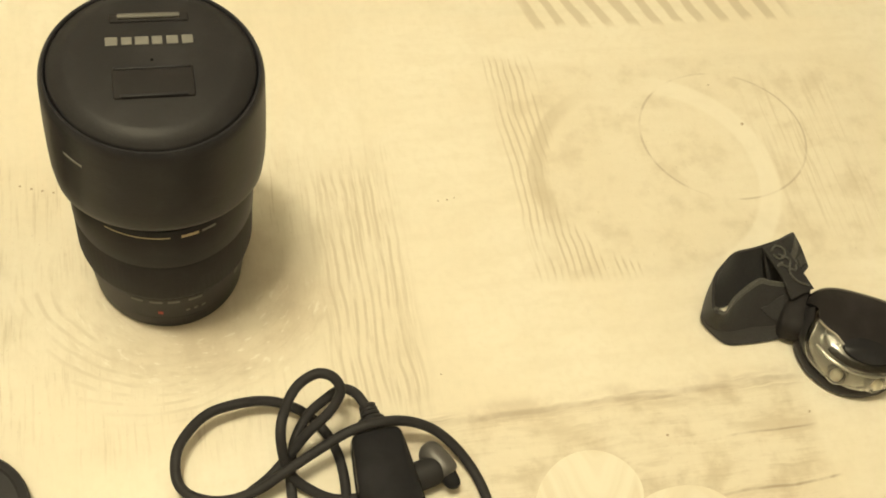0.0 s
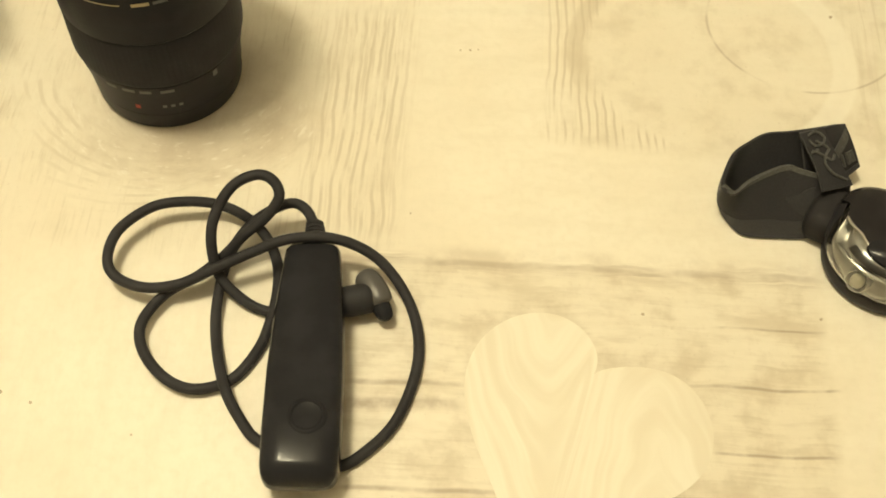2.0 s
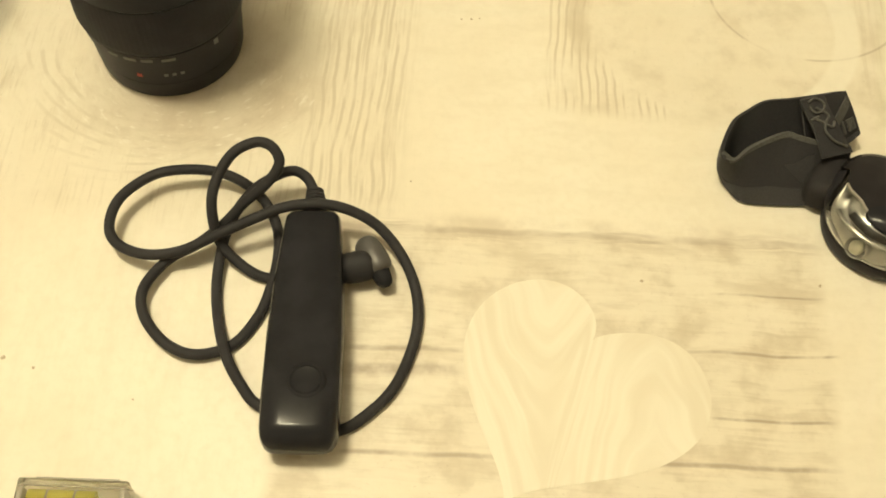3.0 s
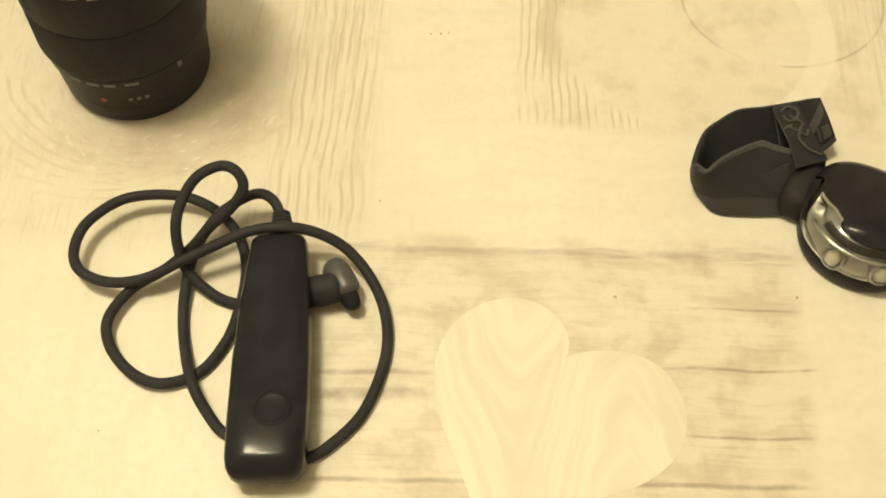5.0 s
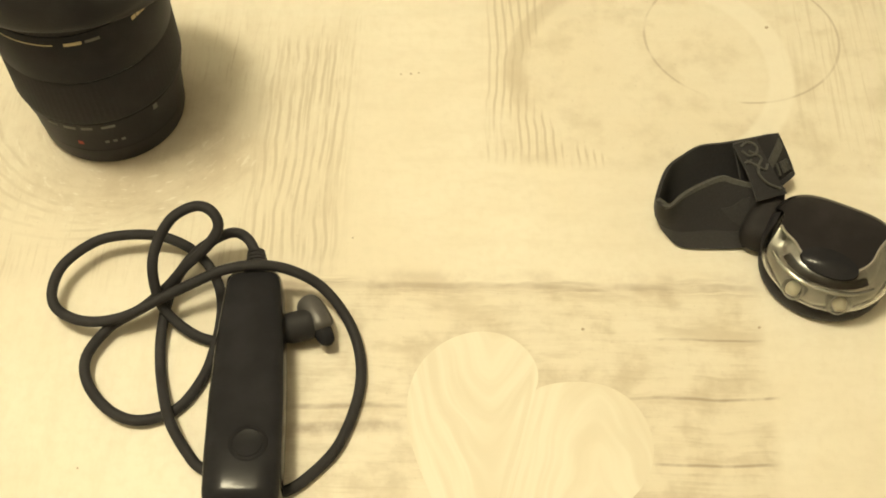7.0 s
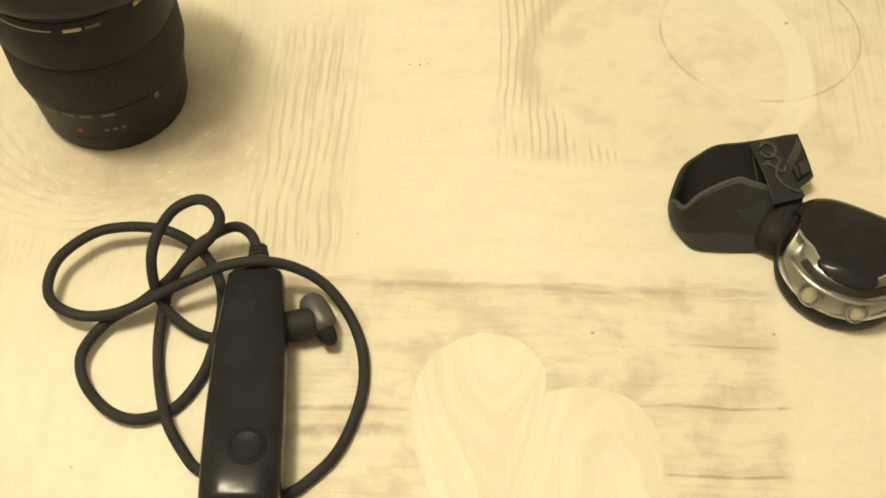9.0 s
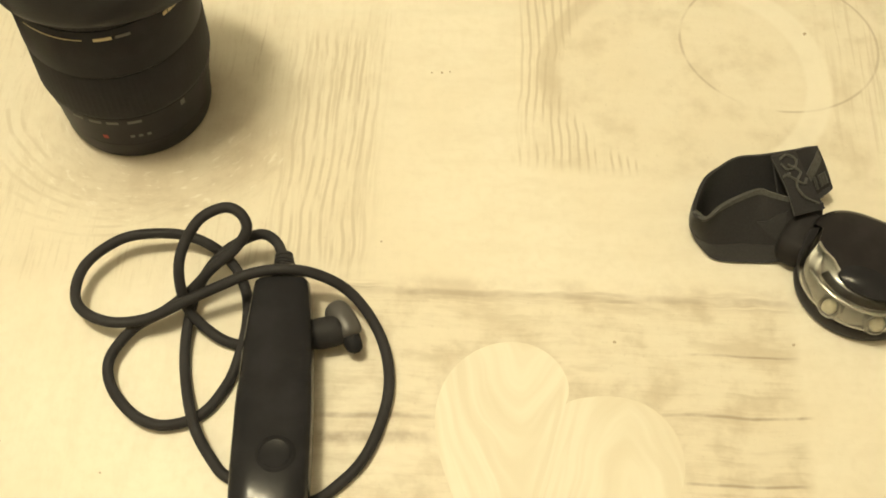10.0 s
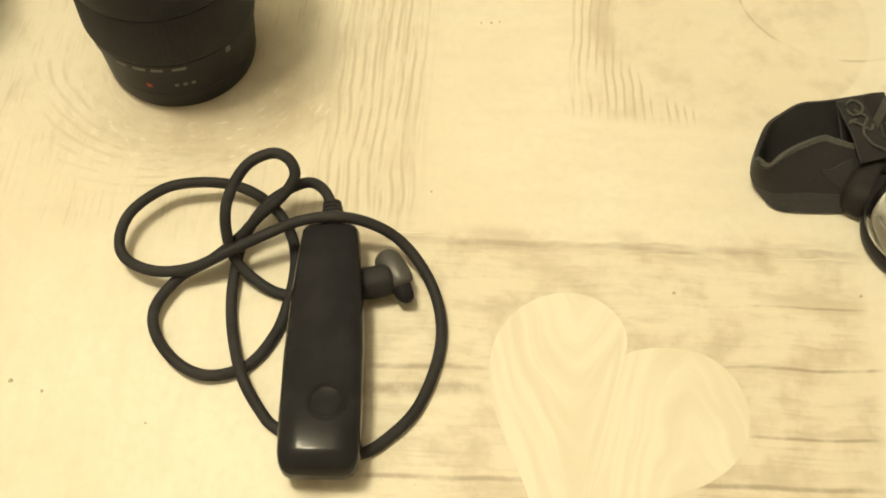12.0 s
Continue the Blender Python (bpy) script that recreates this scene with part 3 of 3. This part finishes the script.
def remote_release():
    t = thing("remote_release", (0, 0, 0), "black wired camera remote lying on its coiled cord", "remote control")
    # body: rounded sections from the cord end to the thumb end
    head, tail = Vector((-0.1198, 0.0285, 0.0)), Vector((-0.1133, -0.0725, 0.0))
    way = (tail - head).normalized()
    side = Vector((-way.y, way.x, 0))
    rows = []
    for f, half, low, high in ((0.0, 0.0078, 0.0090, 0.0180), (0.008, 0.0098, 0.0072, 0.0200), (0.03, 0.0111, 0.0045, 0.0214), (0.08, 0.0117, 0.0038, 0.0221), (0.30, 0.0136, 0.0036, 0.0228), (0.55, 0.0147, 0.0036, 0.0232), (0.80, 0.0148, 0.0036, 0.0233), (0.93, 0.0145, 0.0038, 0.0230), (0.965, 0.0138, 0.0062, 0.0220), (0.985, 0.0126, 0.0074, 0.0203), (0.996, 0.0110, 0.0090, 0.0180), (1.0, 0.0092, 0.0105, 0.0160)):
        c = head.lerp(tail, f)
        row = []
        for k in range(48):
            a = math.tau * k / 48
            ca, sa = math.cos(a), math.sin(a)
            u = math.copysign(abs(ca) ** 0.45, ca) * half
            w = math.copysign(abs(sa) ** 0.55, sa)
            row.append(c + side * u + Vector((0, 0, (low + high) / 2 + w * (high - low) / 2)))
        rows.append(row)
    bm = bmesh.new()
    vs = grid(bm, rows, closed_u=True)
    bm.faces.new(vs[0])
    bm.faces.new(vs[-1])
    body = part("body", bm, M_GLOSS, t, "glossy black plastic grip", 50.0)
    # thumb button in its ring
    bm = bmesh.new()
    lathe(bm, [(0.0080, -0.0016), (0.0076, -0.0004), (0.0068, 0.0003), (0.0060, 0.0005), (0.0056, 0.0003), (0.0054, -0.001)], 40, caps=False)
    ring = part("button_ring", bm, M_GLOSS, body)
    ring.location = (-0.1125, -0.0485, 0.0232)
    bm = bmesh.new()
    lathe(bm, [(0.0055, -0.001), (0.0054, 0.0004), (0.0046, 0.0003), (0.0034, 0.0002), (0.0018, 0.0001), (0.0002, 0.0001)], 40, caps=False)
    part("button", bm, M_GLOSS, body, "round dished shutter button").location = (-0.1125, -0.0485, 0.0232)
    # collar and ribbed strain relief at the cord end
    bm = bmesh.new()
    p = Vector((-0.1200, 0.0310, 0.0132))
    tube(bm, [p + Vector((0, -0.004, 0)), p + Vector((-0.0001, 0.0030, 0)), p + Vector((-0.0002, 0.0038, 0))], 0.0062, 20, lambda f: 1.0 if f < 0.9 else 0.85)
    part("collar", bm, M_CAP, t)
    bm = bmesh.new()
    for k in range(4):
        a = p + Vector((-0.0003 * k, 0.0030 + 0.0019 * k, 0))
        tube(bm, [a, a + Vector((-0.0002, 0.0013, 0))], 0.0046 - 0.0003 * k, 16)
    tube(bm, [p, p + Vector((-0.0010, 0.0100, 0))], 0.0032, 12)
    part("strain_relief", bm, M_CORD, t)
    bm = bmesh.new()
    run = [Vector((x, y, z - 0.4)) / 1000 for x, y, z in CORD_A + CORD_B + CORD_C]
    tube(bm, smooth_path(run, 6), CORD_R, 14)
    part("cord", bm, M_CORD, t, "tangled thick black rubber cord", 80.0)
    # right-angle plug beside the grip
    bm = bmesh.new()
    tube(bm, smooth_path([Vector(q) for q in ((-0.1075, 0.0085, 0.0075), (-0.1030, 0.0085, 0.0084), (-0.0975, 0.0098, 0.0092), (-0.0945, 0.0110, 0.0092))], 4), 0.0064, 20, lambda f: 1.0 - 0.25 * abs(2 * f - 1) ** 4)
    plug = part("plug", bm, M_CORD, t, "black moulded right-angle plug")
    bm = bmesh.new()
    tube(bm, smooth_path([Vector(q) for q in ((-0.0988, 0.0205, 0.0080), (-0.0972, 0.0180, 0.0092), (-0.0945, 0.0140, 0.0098), (-0.0918, 0.0095, 0.0094), (-0.0905, 0.0070, 0.0086))], 5), 0.0056, 24, lambda f: max(0.25, 1.0 - abs(2 * f - 1) ** 4) ** 0.5)
    part("sleeve", bm, M_GREY, plug, "grey plug sleeve", 60.0)
    bm = bmesh.new()
    tube(bm, smooth_path([Vector(q) for q in ((-0.0920, 0.0090, 0.0088), (-0.0898, 0.0052, 0.0078), (-0.0886, 0.0034, 0.0066), (-0.0880, 0.0022, 0.0058))], 5), 0.0042, 16, lambda f: (1.0 - 0.35 * f) * max(0.3, 1.0 - f ** 6) ** 0.5)
    part("tip", bm, M_GLOSS, plug, "dark plug tip")


remote_release()


# ---- the headlamp with its folded strap ----
def headlamp():
    t = thing("headlamp", (0, 0, 0), "black headlamp with clear front and folded elastic strap", "headlamp")
    mid, turn = Vector((0.1158, 0.0460, 0.0145)), Matrix.Rotation(radians(-24.0), 3, "Z")
    RX, RY, RZ, FACE = 0.0276, 0.0255, 0.0128, 278.0

    def plan(a, k=1.0):
        """Outline of the case seen from above: round in front (270), squarer behind."""
        ca, sa = math.cos(radians(a)), math.sin(radians(a))
        if sa > 0:
            return Vector((k * RX * math.copysign(abs(ca) ** 0.6, ca), k * 0.0248 * sa ** 0.6, 0))
        return Vector((k * RX * ca, k * RY * sa, 0))

    def point(a, e, k=1.0):
        """A point of the case: azimuth a and elevation e."""
        ce, se = max(0.0, math.cos(radians(e))), math.sin(radians(e))
        return mid + turn @ (plan(a, k * ce ** 0.55) + Vector((0, 0, k * RZ * se)))

    def at(u, w, z=0.0):
        return mid + turn @ Vector((u, w, 0)) + Vector((0, 0, z - mid.z))

    def ease(v, a, b):
        f = max(0.0, min(1.0, (v - a) / (b - a)))
        return f * f * (3 - 2 * f)

    def span(a):
        """How far round from the middle of the window; it reaches further to the free side."""
        return FACE - a if a < FACE else (a - FACE) / 1.25

    def lip(a):
        """Elevation of the window's upper edge."""
        return 66.0 - 20.0 * ease(span(a), 62.0, 106.0)

    def low(a):
        """Elevation of the window's lower edge."""
        return -32.0 + 76.0 * ease(span(a), 42.0, 107.0)

    front, whole = range(172, 412, 4), range(0, 360, 3)
    # shell above the window's edge, closed behind down to the base
    bm = bmesh.new()

    def edge(a):
        around = FACE + (a - FACE + 165.0) % 360.0 - 165.0
        return lip(around) - (lip(FACE - 106.0) + 30.0) * ease(span(around), 104.0, 122.0)

    rows = [[point(a, edge(a) + (90.0 - edge(a)) * (k / 16) ** 0.8) for a in whole] for k in range(17)]
    grid(bm, rows, closed_u=True)
    bmesh.ops.remove_doubles(bm, verts=bm.verts, dist=1e-6)
    part("shell", bm, M_SHELL, t, "glossy black lamp housing", 60.0)
    # case under the window
    bm = bmesh.new()
    grid(bm, [[point(a, min(low(a), 40.0) - 1.0 - (89.0 + min(low(a), 40.0)) * k / 10) for a in front] for k in range(11)])
    part("lower_case", bm, M_CAP, t, "", 60.0)
    # thick flange that the lamp lies on
    bm = bmesh.new()
    grid(bm, [[mid + turn @ plan(a, k) + Vector((0, 0, z - mid.z)) for a in whole] for k, z in ((0.02, 0.0006), (0.88, 0.0006), (0.94, 0.0016), (0.965, 0.0040), (0.96, 0.0064), (0.93, 0.0080), (0.80, 0.0086))], closed_u=True)
    part("flange", bm, M_CAP, t, "black rubber flange", 50.0)
    # clear window, a shell of its own thickness
    bm = bmesh.new()
    outer = [[point(a, low(a) + (lip(a) - low(a)) * k / 12, 1.0) for a in front] for k in range(13)]
    inner = [[point(a, low(a) + (lip(a) - low(a)) * k / 12, 0.965) for a in front] for k in range(12, -1, -1)]
    grid(bm, outer + inner, closed_v=True)
    part("window", bm, M_CLEAR, t, "clear plastic lamp window", 60.0)
    # stepped reflector behind it
    bm = bmesh.new()
    rows = []
    for k in range(25):
        f = k / 24
        rows.append([point(a, low(a) + (lip(a) + 3.0 - low(a)) * f, 0.90 - 0.13 * math.sin(math.pi * f) ** 2 + 0.035 * math.sin(4 * math.pi * f) + 0.014 * math.sin(radians(a * 11))) for a in front])
    grid(bm, rows)
    part("reflector", bm, M_CHROME, t, "bright metallised reflector", 40.0)
    # dark strip stands in for shade below the shell; a pale ridge along it
    bm = bmesh.new()
    ribbon(bm, [point(a, 36.0, 0.90) for a in range(222, 325, 6)], [point(a, 50.0, 0.91) for a in range(222, 325, 6)], 0.0010, 3, 4)
    part("lip_shade", bm, M_SHELL, t, "dark strip for the shade under the shell lip", 50.0)
    bm = bmesh.new()
    tube(bm, [point(a, 30.0 - 0.0016 * (a - 270.0) ** 2, 0.925) for a in range(212, 332, 4)], 0.0009, 8)
    part("ridge", bm, M_CHROME, t, "pale moulded ridge")
    # thin grey tube: light caught by the window's thick edge, put into colour
    bm = bmesh.new()
    tube(bm, [point(a, lip(a), 1.0) for a in range(184, 396, 3)], 0.0006, 8)
    part("rim", bm, M_RIM, t, "window edge with the light it catches put into grey")
    # light-emitting diodes in their cups
    for a in (250.0, 296.0):
        p, n = point(a, -4.0, 0.88), (point(a, 14.0, 1.2) - point(a, 0.0, 0.9)).normalized()
        m = Matrix.Translation(p) @ n.to_track_quat("Z", "Y").to_matrix().to_4x4()
        bm = bmesh.new()
        lathe(bm, [(0.0052, -0.003), (0.0050, 0.0008), (0.0044, 0.0014), (0.0036, 0.0003), (0.0034, -0.003)], 28, caps=False)
        socket = part("led_socket", bm, M_CHROME, t)
        socket.matrix_basis = m
        bm = bmesh.new()
        bmesh.ops.create_uvsphere(bm, u_segments=20, v_segments=12, radius=0.0030)
        part("led", bm, M_LED, socket, "milky white diode")
    # raised oval switch on the top, near the window
    bm = bmesh.new()
    rows = []
    for f in (1.0, 0.97, 0.85, 0.6, 0.3, 0.02):
        rise = 0.0020 * (1 - f * f) + (0.0 if f < 1 else -0.0015)
        rows.append([(0.0120 * f * math.cos(math.tau * k / 40), 0.0062 * f * math.sin(math.tau * k / 40), rise) for k in range(40)])
    vs = grid(bm, rows, closed_u=True)
    bm.faces.new(vs[-1])
    p = point(274.0, 74.0, 1.0)
    part("switch", bm, M_GLOSS, t, "glossy black oval switch").matrix_basis = Matrix.Translation(p) @ turn.to_4x4() @ Matrix.Rotation(radians(9.0), 4, "X")
    # seam between the two halves of the housing
    bm = bmesh.new()
    tube(bm, [point(a, -6.0, 1.0) for a in range(60, 150, 4)], 0.0005, 6)
    part("housing_seam", bm, M_CAP, t)
    # hinge block between the lamp and the strap
    bm = bmesh.new()
    box(bm, (0.0150, 0.0250, 0.0168), at(-0.0295, 0.0080, 0.0090), 0.0060, turn.to_4x4(), 5)
    part("bracket", bm, M_PAD, t, "black plastic strap bracket", 60.0)

    # strap: near strand, fold and far strand in one band that stands on its edge
    low_edge = [(0.100, 0.0590, 0.004), (0.086, 0.0578, 0.0015), (0.076, 0.0572, 0.001), (0.066, 0.0570, 0.001), (0.0585, 0.0576, 0.001), (0.0545, 0.0605, 0.001), (0.0510, 0.0670, 0.001), (0.0500, 0.0728, 0.001), (0.0530, 0.0762, 0.001), (0.0625, 0.0778, 0.001), (0.0730, 0.0802, 0.001), (0.0825, 0.0832, 0.001), (0.0905, 0.0890, 0.001), (0.0970, 0.0960, 0.001)]
    high_edge = [(0.101, 0.0770, 0.0180), (0.087, 0.0770, 0.0205), (0.0790, 0.0778, 0.0222), (0.0735, 0.0788, 0.0228), (0.0640, 0.0742, 0.0228), (0.0562, 0.0688, 0.0228), (0.0502, 0.0632, 0.0228), (0.0455, 0.0660, 0.0236), (0.0503, 0.0806, 0.0248), (0.0580, 0.0884, 0.0248), (0.0655, 0.0936, 0.0248), (0.0755, 0.0948, 0.0256), (0.0870, 0.0970, 0.0263), (0.0945, 0.1000, 0.0250)]
    bm = bmesh.new()
    ribbon(bm, low_edge, high_edge, 0.0016, 8, 8, 0.0, 1.0, -0.0012)
    strap = part("strap", bm, M_WEB, t, "black elastic headband with grey woven edges", 50.0)
    for lo, hi, last, stuff in ((-0.01, 0.26, 9, M_WEB_MID), (0.94, 1.012, 8, M_WEB_EDGE)):
        bm = bmesh.new()
        ribbon(bm, low_edge[:last], high_edge[:last], 0.0020 + 0.0002 * last / 14, 8, 3, lo, hi, -0.0012)
        part("woven_edge", bm, stuff, strap, "grey woven edge stripe", 50.0)
    near_low, near_high = smooth_path(low_edge, 8), smooth_path(high_edge, 8)

    def on_strap(k, v, off=0.0012):
        a, b = near_low[k], near_high[k]
        way = (near_low[k + 1] + near_high[k + 1] - near_low[k - 1] - near_high[k - 1]).normalized()
        return a.lerp(b, v) + way.cross(b - a).normalized() * off

    # paler wedge on the near face
    side = 1.0 if on_strap(16, 0.5, 0.01).y < near_low[16].lerp(near_high[16], 0.5).y else -1.0
    bm = bmesh.new()
    ribbon(bm, [on_strap(k, v, 0.0021 * side) for k, v in ((9, 0.30), (12, 0.36), (16, 0.46), (20, 0.56))], [on_strap(k, v, 0.0021 * side) for k, v in ((9, 0.80), (12, 0.74), (16, 0.62), (20, 0.58))], 0.0006, 6, 3)
    part("strap_wedge", bm, M_WEB_SOFT, strap, "paler wedge on the strap's near face", 50.0)
    # doubled end of the strap, its face tilted up
    end_low = [Vector(q) for q in ((0.0865, 0.0800, 0.0050), (0.0980, 0.0838, 0.0058), (0.1045, 0.0875, 0.0078), (0.1086, 0.0906, 0.0100))]
    end_high = [Vector(q) for q in ((0.0790, 0.0935, 0.0266), (0.0870, 0.0966, 0.0266), (0.0945, 0.1003, 0.0252), (0.1000, 0.1036, 0.0222))]
    bm = bmesh.new()
    ribbon(bm, end_low, end_high, 0.0018, 8, 8, 0.0, 1.0, 0.0006)
    end = part("strap_end", bm, M_WEB, t, "doubled strap end with worn grey weave", 50.0)
    ea, eb = smooth_path(end_low, 8), smooth_path(end_high, 8)

    def on_end(u, v, off=0.0019):
        """A place just above the face of the strap's end."""
        k = min(len(ea) - 1, int(u * (len(ea) - 1)))
        return ea[k].lerp(eb[k], v) + Vector((0.0, -0.8, 0.6)) * off

    bm = bmesh.new()
    us = (0.36, 0.54, 0.76, 0.98)
    ribbon(bm, [on_end(u, v, 0.0021) for u, v in zip(us, (0.22, 0.38, 0.56, 0.70))], [on_end(u, v, 0.0021) for u, v in zip(us, (0.38, 0.56, 0.76, 0.92))], 0.0008, 8, 2)
    part("woven_stripe", bm, M_WEB_EDGE, end, "grey stripe across the weave", 50.0)
    bm = bmesh.new()
    ribbon(bm, [on_end(u, 0.0, 0.0010) for u in (0.5, 0.66, 0.82, 1.0)], [on_end(u, 0.10, 0.0010) for u in (0.5, 0.66, 0.82, 1.0)], 0.0008, 8, 2)
    part("woven_stripe", bm, M_WEB_MID, end, "", 50.0)
    # unreadable woven lettering as plain bars
    for u in (0.66, 0.76, 0.86, 0.94):
        bm = bmesh.new()
        tube(bm, [on_end(u, 0.20), on_end(u, 0.32), on_end(u, 0.44)], 0.0007, 6)
        part("woven_bar", bm, M_WEB_EDGE, end)
    # tail of the strap that runs over the loop to the bracket, with a woven scroll
    tail_a = [Vector(q) for q in ((0.0785, 0.0922, 0.0272), (0.0815, 0.0850, 0.0262), (0.0845, 0.0770, 0.0246), (0.0875, 0.0680, 0.0205))]
    tail_b = [Vector(q) for q in ((0.0885, 0.0965, 0.0276), (0.0915, 0.0880, 0.0266), (0.0955, 0.0795, 0.0248), (0.1005, 0.0725, 0.0205))]
    bm = bmesh.new()
    ribbon(bm, tail_a, tail_b, 0.0014, 8, 6, 0.0, 1.0, -0.0006)
    tail = part("strap_tail", bm, M_WEB, t, "strap tail with grey woven scroll", 50.0)
    ta, tb = smooth_path(tail_a, 8), smooth_path(tail_b, 8)
    for pts in (((2, 0.25), (1, 0.60), (4, 0.85), (7, 0.66), (7, 0.34), (4, 0.22)), ((5, 0.45), (9, 0.80), (12, 0.55), (15, 0.40), (19, 0.55), (22, 0.90)), ((9, 0.15), (11, 0.40), (14, 0.70), (12, 0.90)), ((10, 0.05), (9, 0.40))):
        bm = bmesh.new()
        tube(bm, smooth_path([ta[k].lerp(tb[k], v) + Vector((0, -0.0003, 0.0010)) for k, v in pts], 6), 0.00055, 6)
        part("woven_scroll", bm, M_WEB_EDGE, tail)


headlamp()


# ---- things at the table's left side ----
def second_lens():
    t = thing("short_lens", (-0.3215, 0.1345, 0), "short black camera lens standing on its rear cap", "camera lens")
    bm = bmesh.new()
    lathe(bm, [(0.028, 0.0), (0.0312, 0.0008), (0.0318, 0.004), (0.0318, 0.012), (0.0312, 0.0125)])
    part("rear_cap", bm, M_CAP, t)
    bm = bmesh.new()
    lathe(bm, [(0.0308, 0.0125), (0.0320, 0.0135), (0.0325, 0.030), (0.0320, 0.0305)])
    part("barrel", bm, M_BARREL, t)
    bm = bmesh.new()
    lathe(bm, [(0.0318, 0.0305), (0.0328, 0.0315), (0.0328, 0.0520), (0.0320, 0.0525)], 240, ribs=0.0005)
    part("focus_ring", bm, M_RUBBER, t)
    bm = bmesh.new()
    lathe(bm, [(0.0316, 0.0525), (0.0325, 0.0535), (0.0325, 0.0980), (0.0310, 0.0995), (0.0300, 0.0990), (0.0005, 0.0985)], caps=False)
    part("front_cap", bm, M_CAP, t)


def loose_cap():
    t = thing("lens_cap", (-0.2860, 0.0170, 0), "loose round black lens cap lying on the table", "lens cap")
    bm = bmesh.new()
    lathe(bm, [(0.0225, 0.0), (0.0252, 0.0006), (0.0260, 0.0020), (0.0260, 0.0062), (0.0252, 0.0074), (0.0225, 0.0078), (0.0215, 0.0070), (0.0005, 0.0070)], caps=False)
    part("disc", bm, M_CAP, t)
    for y in (-0.0130, 0.0130):
        bm = bmesh.new()
        box(bm, (0.0180, 0.0060, 0.0022), (0, y, 0.0074), 0.0007)
        part("pinch_grip", bm, M_CAP, t)


def bubble_level():
    t = thing("bubble_level", (-0.1915, -0.1032, 0), "clear acrylic bubble level with yellow-green fluid", "spirit level", 2.0)
    bm = bmesh.new()
    box(bm, (0.0400, 0.0300, 0.0130), (0, 0, 0.0067), 0.0012)
    part("block", bm, M_ACRYLIC, t, "clear acrylic block")
    for x, wide in ((-0.004, 0.024),):
        bm = bmesh.new()
        tube(bm, [Vector((x - wide / 2, 0.0075, 0.0070)), Vector((x, 0.0075, 0.0072)), Vector((x + wide / 2, 0.0075, 0.0070))], 0.0044, 20)
        vial = part("vial", bm, M_FLUID, t, "yellow-green fluid vial")
        for dx in (-0.005, 0.005):
            bm = bmesh.new()
            tube(bm, [Vector((x + dx - 0.0004, 0.0075, 0.0071)), Vector((x + dx + 0.0004, 0.0075, 0.0071))], 0.00455, 20)
            part("ring_mark", bm, M_RIM, vial)
    for x in (-0.0185, 0.0180):
        bm = bmesh.new()
        box(bm, (0.0020, 0.0240, 0.0100), (x, 0, 0.0068), 0.0006)
        part("end_plug", bm, M_LEG, t)
    bm = bmesh.new()
    box(bm, (0.0300, 0.0007, 0.0010), (0.002, 0.0145, 0.0134), 0.0002)
    part("edge_line", bm, M_RIM, t)


second_lens()
loose_cap()
bubble_level()
